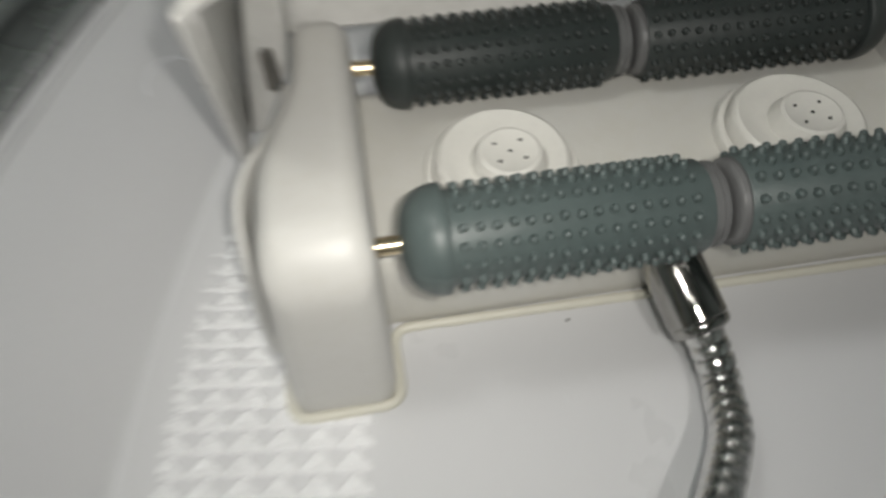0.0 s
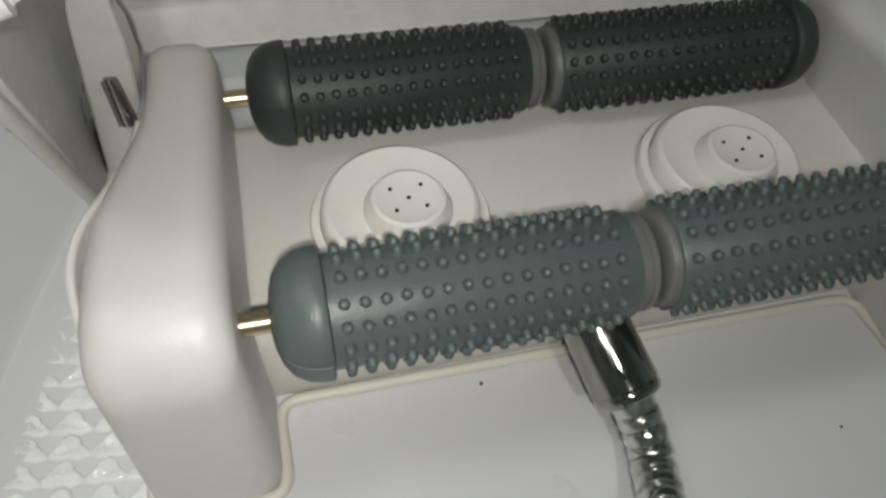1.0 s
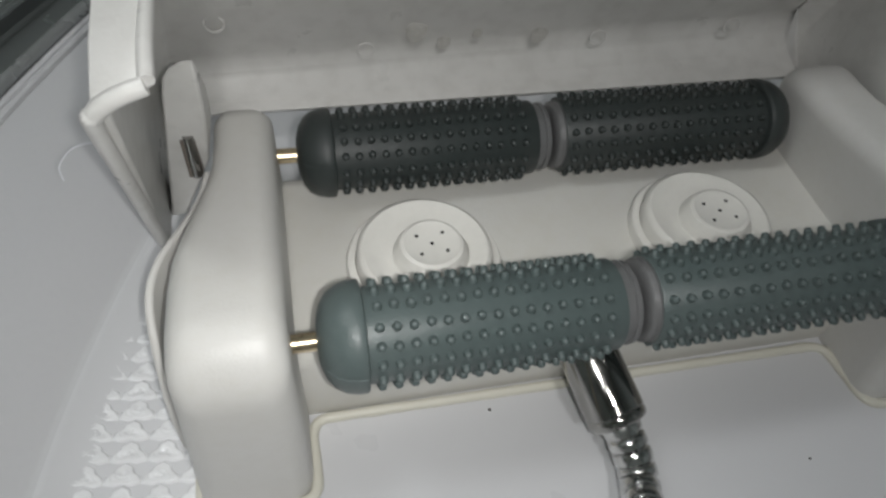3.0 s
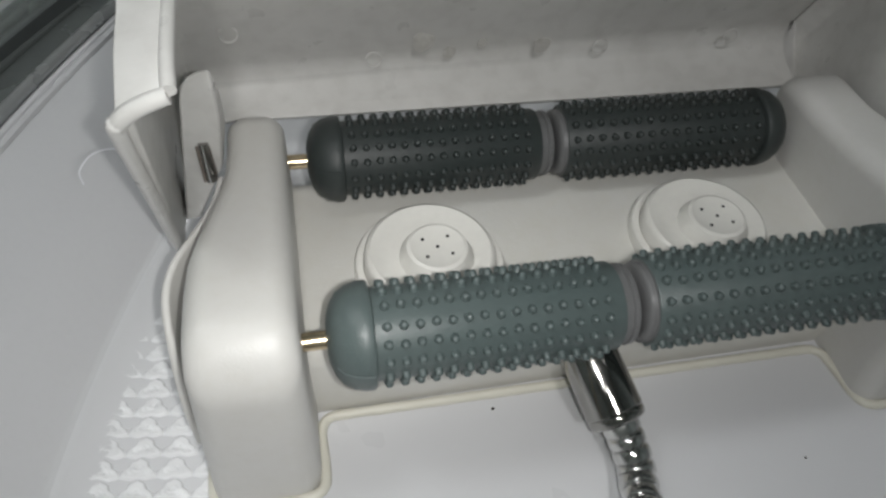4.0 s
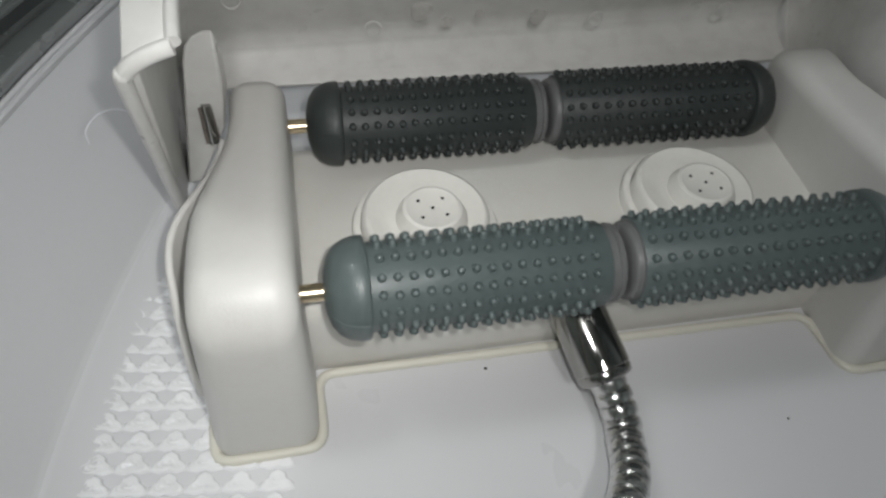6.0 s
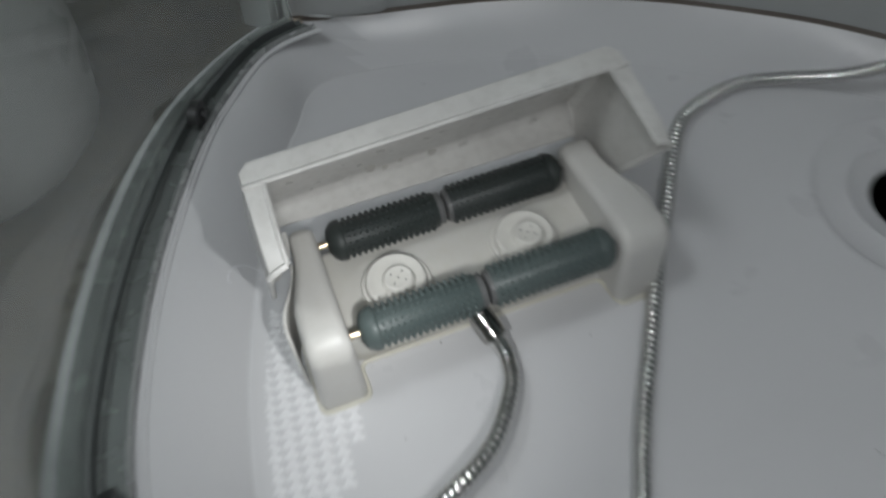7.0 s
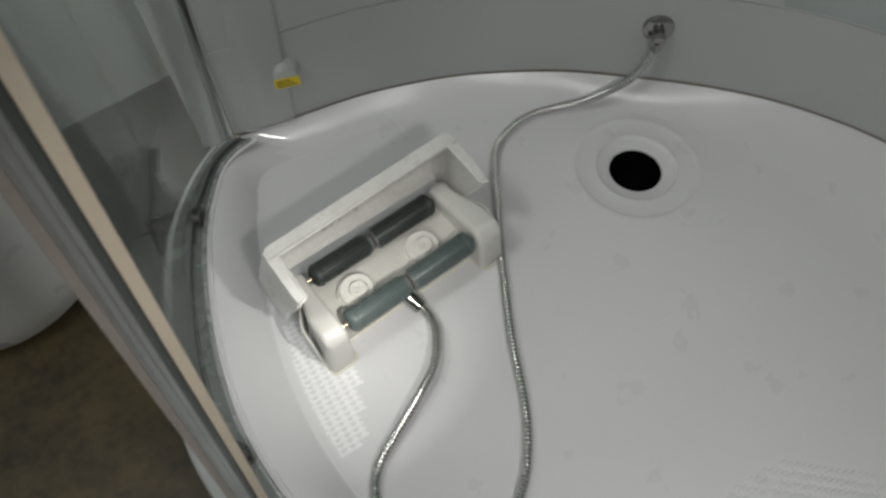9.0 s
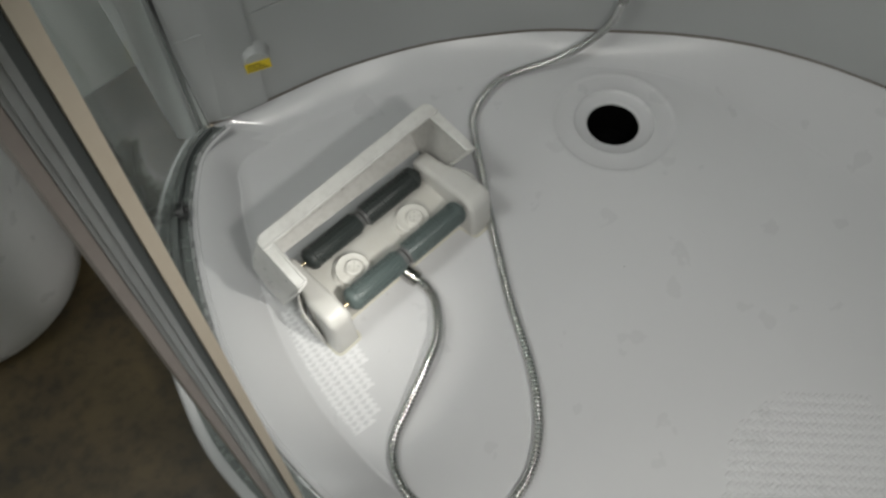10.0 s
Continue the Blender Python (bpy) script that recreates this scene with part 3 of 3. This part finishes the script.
def jet(x):
    m = upright(x, 0.001, BASE_Z + 0.002)
    bm = bmesh.new()
    lathe(bm, [(-0.004, 0.0362), (0.003, 0.0362), (0.0044, 0.0355), (0.005, 0.034), (0.0046, 0.0322), (0.0026, 0.0318), (0.0105, 0.0313), (0.0125, 0.0301),
               (0.0132, 0.0286), (0.0116, 0.0238), (0.0108, 0.0192)], Matrix.Translation((-0.0022, 0.003, 0)) @ m, 48)
    body = part("jet", bm, JET, massager, "round white water jet")
    bm = bmesh.new()
    lathe(bm, [(0.006, 0.018), (0.0125, 0.0174), (0.0165, 0.0153), (0.0184, 0.0143), (0.019, 0.0127), (0.0184, 0.0116)], m, 40)
    part("nozzle", bm, JET, body)
    # flat black discs stand in for the dark inside each opening
    for dx, dy in ((0, 0), (-0.0062, 0.0052), (0.0058, 0.0056), (-0.0056, -0.0054), (0.0062, -0.005)):
        bm = bmesh.new()
        lathe(bm, [(0.0, 0.0009), (0.00035, 0.0008)], Matrix.Translation((dx, dy, 0.01835)) @ m, 10)
        part("hole", bm, BLACK, body)


jet(-0.0695), jet(0.0725)


def knobs(bm, x0, x1, r, count, around, turn):
    """Rows of round-topped rubber studs."""
    rings = ((0.0, 0.002), (0.0015, 0.00178), (0.0027, 0.0015), (0.0032, 0.0007))
    for i in range(count):
        x = x0 + (x1 - x0) * i / (count - 1)
        for j in range(around):
            a = 2 * math.pi * (j + 0.07 * math.sin(1.9 * j) + 0.03 * math.sin(2.3 * i + j)) / around + turn
            out_, side = Vector((0, math.cos(a), math.sin(a))), Vector((0, -math.sin(a), math.cos(a)))
            vs = []
            for h, w in rings:
                vs.append([bm.verts.new(Vector((x, 0, 0)) + out_ * (r - 0.0003 + h) + w * (math.cos(q) * Vector((1, 0, 0)) + math.sin(q) * side))
                           for q in (2 * math.pi * k / 7 for k in range(7))])
            for lo, hi in zip(vs, vs[1:]):
                for k in range(7):
                    bm.faces.new((lo[k], lo[(k + 1) % 7], hi[(k + 1) % 7], hi[k]))
            bm.faces.new(vs[-1])


def roller(name, at, turn, dip, x0, gap, x1, rubber, label):
    """A roller of two studded rubber sleeves on a metal axle, along x."""
    r = 0.0188
    home = new(name)
    home.parent, home.location, home.rotation_euler = massager, at, (turn, dip, 0)
    tagged(home, label)
    for sign, end in ((1, x0), (-1, x1)):
        m = pose(end, 0, 0) if sign > 0 else pose(end, 0, 0, 0, 0, 180)
        length = abs(gap - end) - 0.0011
        bm = bmesh.new()
        lathe(bm, [(0.0, 0.006), (0.0006, 0.0095), (0.0022, 0.0143), (0.005, 0.0183), (0.009, 0.0208), (0.0135, 0.0219), (0.0168, 0.0219), (0.0176, 0.0212),
                   (0.0178, r - 0.001)], m, 36)
        cap = part("end_cap", bm, rubber, home, degrees=50)
        bm = bmesh.new()
        seam = [(0.003, 0.0155), (0.006, 0.0192), (0.01, 0.0213), (0.014, 0.0221), (0.0165, 0.0221)]
        sweep(bm, [m @ Vector((x, -q * 0.86, q * 0.51)) for x, q in seam], 0.00035, 6)
        part("mould_seam", bm, rubber, cap)
        bm = bmesh.new()
        tail = 0.0085 if sign > 0 else 0.0052
        lathe(bm, [(0.0178, r - 0.002), (0.0179, r), (length - tail, r), (length - tail + 0.0007, r - 0.0004)], m, 36)
        loose = bmesh.new()
        knobs(loose, 0.0225, length - (0.0155 if sign > 0 else 0.0085), r, 15 if sign > 0 else 16, 16, 0.1)
        bmesh.ops.transform(loose, matrix=m, verts=loose.verts)
        spare = bpy.data.meshes.new("studs")
        loose.to_mesh(spare), loose.free()
        bm.from_mesh(spare)
        bmesh.ops.recalc_face_normals(bm, faces=bm.faces)
        part("sleeve", bm, rubber, home, degrees=60)
        bm = bmesh.new()
        w = 0.008 if sign > 0 else 0.0046
        lathe(bm, [(length - w, r - 0.0006), (length - w + 0.0004, r - 0.0018), (length - 0.5 * w, r - 0.0022), (length - 0.45 * w, r - 0.0013),
                   (length - 0.0014, r - 0.0016), (length - 0.0005, r - 0.003), (length, r - 0.006)], m, 36)
        part("ring", bm, RING, home, "bare grey end ring")
    bm = bmesh.new()
    lathe(bm, [(x0 - 0.012, 0.0038), (x1 + 0.005, 0.0036)], pose(0, 0, 0), 16)
    part("axle", bm, BRASS, home, "worn bright metal axle")
    bm = bmesh.new()
    lathe(bm, [(x1 - 0.001, 0.0042), (x1 + 0.005, 0.0038)], pose(0, 0, 0), 20)
    part("collar", bm, rubber, home)


roller("roller", (0, -0.05, 0.0892), 0.35, 0.011, -0.1245, 0.0025, 0.139, RUBBER, "grey-green studded rubber foot roller")
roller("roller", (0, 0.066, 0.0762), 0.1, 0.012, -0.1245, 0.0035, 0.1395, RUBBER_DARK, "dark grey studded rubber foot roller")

# the open lid: a shallow box standing on its rear edge
lid = new("lid")
lid.parent = massager
tagged(lid, "white plastic lid, hinged open")
W0, W1 = -0.1795, -0.1935


def flip(p):
    return (2 * MID - p[0] + 0.002 - 0.021 * smooth((0.19 - p[2]) / 0.12), p[1] + 0.09 * max(p[1], 0), p[2])


def sheet(faces, thick, name, bevel=0.0016, mat=LID, parent=None, label=""):
    bm = bmesh.new()
    seen = {}
    for f in faces:
        corners = []
        for p in f:
            key = tuple(round(c, 5) for c in p)
            if key not in seen:
                seen[key] = bm.verts.new(p)
            corners.append(seen[key])
        bm.faces.new(corners)
    bmesh.ops.recalc_face_normals(bm, faces=bm.faces)
    ob = part(name, bm, mat, parent or lid, label, 40)
    s = ob.modifiers.new("thick", "SOLIDIFY")
    s.thickness, s.offset, s.use_even_offset = thick, 0, True
    b = ob.modifiers.new("round", "BEVEL")
    b.width, b.segments, b.limit_method, b.angle_limit = bevel, 3, "ANGLE", radians(35)
    return ob


fl = [(-0.178, -0.019, 0.1838), (-0.1785, 0.0, 0.19), (-0.178, 0.077, 0.2045), (W0 + 0.01, 0.0845, 0.206)]
fi = [(-0.163, -0.019, 0.1895), (-0.1635, 0.0, 0.1935), (-0.1615, 0.058, 0.202), (-0.1605, 0.0615, 0.2025)]
lo = [(W1, 0.05, 0.042), (W1, 0.08, 0.042), (W1, 0.124, 0.074), (W1 + 0.01, 0.129, 0.0958)]
faces = []
for s in (lambda p: p, flip):
    for k in range(3):
        faces.append([s(fl[k]), s(fl[k + 1]), s(fi[k + 1]), s(fi[k])])
        faces.append([s(lo[k]), s(lo[k + 1]), s(fl[k + 1]), s(fl[k])])
faces.append([fl[3], flip(fl[3]), flip(fi[3]), fi[3]])
shelf = []
for k in range(9):
    q = k / 8
    shelf.append((W1 + 0.01, 0.129 * (1 - q) ** 2 + 2 * 0.1385 * q * (1 - q) + 0.1155 * q * q, 0.0958 * (1 - q) ** 2 + 2 * 0.0725 * q * (1 - q) + 0.0657 * q * q))
ledge = [(flip(p)[0], flip(p)[1] - 0.0165 * (k / 8) ** 2, p[2]) for k, p in enumerate(shelf)]
faces.append([fl[3], lo[3], flip(lo[3]), flip(fl[3])])
for k in range(8):
    faces.append([shelf[k], shelf[k + 1], ledge[k + 1], ledge[k]])
faces.append([lo[1], lo[2]] + shelf)
faces.append([flip(lo[1]), flip(lo[2])] + ledge)
sheet(faces, 0.0042, "shell")
def flip_low(p):
    """The second hinge block, set further back, lower and squashed to fit the camera's view."""
    q = flip((p[0], p[1], 0.02 + 0.6 * (p[2] - 0.044)))
    return (q[0], q[1] + 0.026, q[2])


for s in (lambda p: p, flip_low):
    bm = bmesh.new()
    shape = [(-0.19, 0.044), (-0.1735, 0.138), (-0.1715, 0.146), (-0.168, 0.1515), (-0.163, 0.1545), (-0.158, 0.155), (-0.1595, 0.125), (-0.1635, 0.09),
             (-0.1795, 0.052), (-0.1815, 0.045)]
    front_ = [bm.verts.new(s((x, 0.065 - 0.22 * (z - 0.044), z))) for x, z in shape]
    back_ = [bm.verts.new(s((x, 0.083 - 0.22 * (z - 0.044), z - 0.026 * smooth((z - 0.1) / 0.04)))) for x, z in shape]
    bm.faces.new(front_), bm.faces.new(back_[::-1])
    for k in range(len(shape)):
        n = (k + 1) % len(shape)
        bm.faces.new((front_[n], front_[k], back_[k], back_[n]))
    bmesh.ops.recalc_face_normals(bm, faces=bm.faces)
    block_ = part("hinge_block", bm, LID, lid, "white hinge block inside the lid", 30)
    b = block_.modifiers.new("round", "BEVEL")
    b.width, b.segments, b.limit_method, b.angle_limit = 0.0012, 2, "ANGLE", radians(35)
    c = s((-0.1702, 0.0518, 0.0965))
    # solid brown block imitates the shade inside an open slot
    bm = block(bmesh.new(), c[0] - 0.0032, c[0] + 0.0032, c[1] - 0.0005, c[1] + 0.006, c[2] - 0.013, c[2] + 0.012)
    part("slot", bm, BROWN, block_, "brown block standing in for the dark hinge slot")
    bm = bmesh.new()
    lathe(bm, [(-0.012, 0.0024), (0.0115, 0.0024)], Matrix.Translation((c[0] + 0.0006, c[1] - 0.0006, c[2])) @ pose(0, 0, 0, 0, 90, 0), 12)
    part("hinge_pin", bm, CHROME, block_, "small bright hinge pin")


for s in (lambda p: p, flip):
    bm = bmesh.new()
    edge = catmull([s(p) for p in ((-0.1635, -0.0195, 0.1895), (-0.17, -0.0205, 0.1878), (-0.176, -0.0208, 0.1848), (-0.1798, -0.0203, 0.1808), (-0.1818, -0.0175, 0.174),
                                   (-0.1872, 0.013, 0.115), (-0.1932, 0.048, 0.045), (-0.1936, 0.052, 0.0425), (-0.1936, 0.06, 0.0415))], 6)
    sweep(bm, [tuple(p) for p in edge], 0.0031, 10)
    part("edge_bead", bm, LID, lid, degrees=80)
bm = bmesh.new()
edge = [fi[0], fi[1], (-0.162, 0.05, 0.2008), (-0.1605, 0.0595, 0.2022), (-0.155, 0.0622, 0.2026)]
edge = catmull(edge + [flip(p) for p in edge[::-1]], 6)
sweep(bm, [(x, y, z + 0.0012) for x, y, z in edge], 0.0026, 8)
part("edge_bead", bm, LID, lid, degrees=80)


def on_panel(x, k):
    """A place on the inside of the lid's panel, k of the way up."""
    return Vector((x, 0.137 - 0.0525 * k - 0.0024, 0.076 + 0.13 * k - 0.0012))


for x, k in ((-0.156, 0.35), (-0.082, 0.13), (0.052, 0.12), (0.135, 0.14)):
    bm = bmesh.new()
    lathe(bm, [(0.0, 0.0052), (0.0006, 0.005), (0.0006, 0.0042), (0.0, 0.004)], pose(0, 0, 0), 20, False, False)
    bmesh.ops.transform(bm, matrix=Matrix.Translation(on_panel(x, k)) @ pose(0, 0, 0, 22, 0, -90), verts=bm.verts)
    part("moulding_mark", bm, LID, lid)
for x, k, w in ((-0.056, 0.23, 0.006), (-0.04, 0.15, 0.004), (0.014, 0.16, 0.005), (-0.022, 0.2, 0.003)):
    bm = bmesh.new()
    lathe(bm, [(0.0, w), (0.00015, w * 0.98)], pose(0, 0, 0), 14)
    for v in bm.verts:
        v.co.y *= 1 + 0.5 * noise.noise(v.co * 300)
    bmesh.ops.transform(bm, matrix=Matrix.Translation(on_panel(x, k)) @ pose(0, 0, 0, 22, 0, -90), verts=bm.verts)
    part("smudge", bm, SMUDGE, lid, "greyish dirt smudge")

# ---- a loose thread on the lid ----
bm = bmesh.new()
line = catmull([(-0.205, 0.04, 0.1), (-0.215, 0.05, 0.106), (-0.228, 0.06, 0.107), (-0.243, 0.065, 0.1), (-0.252, 0.06, 0.092), (-0.25, 0.052, 0.088)], 8)
line = line[0] + (line - line[0]) * 0.75
line[:, 0] += 0.014
sweep(bm, [tuple(p) for p in line], 0.00035, 6)
single("thread", bm, THREAD, "thin white loose thread hanging from the lid", "thread")
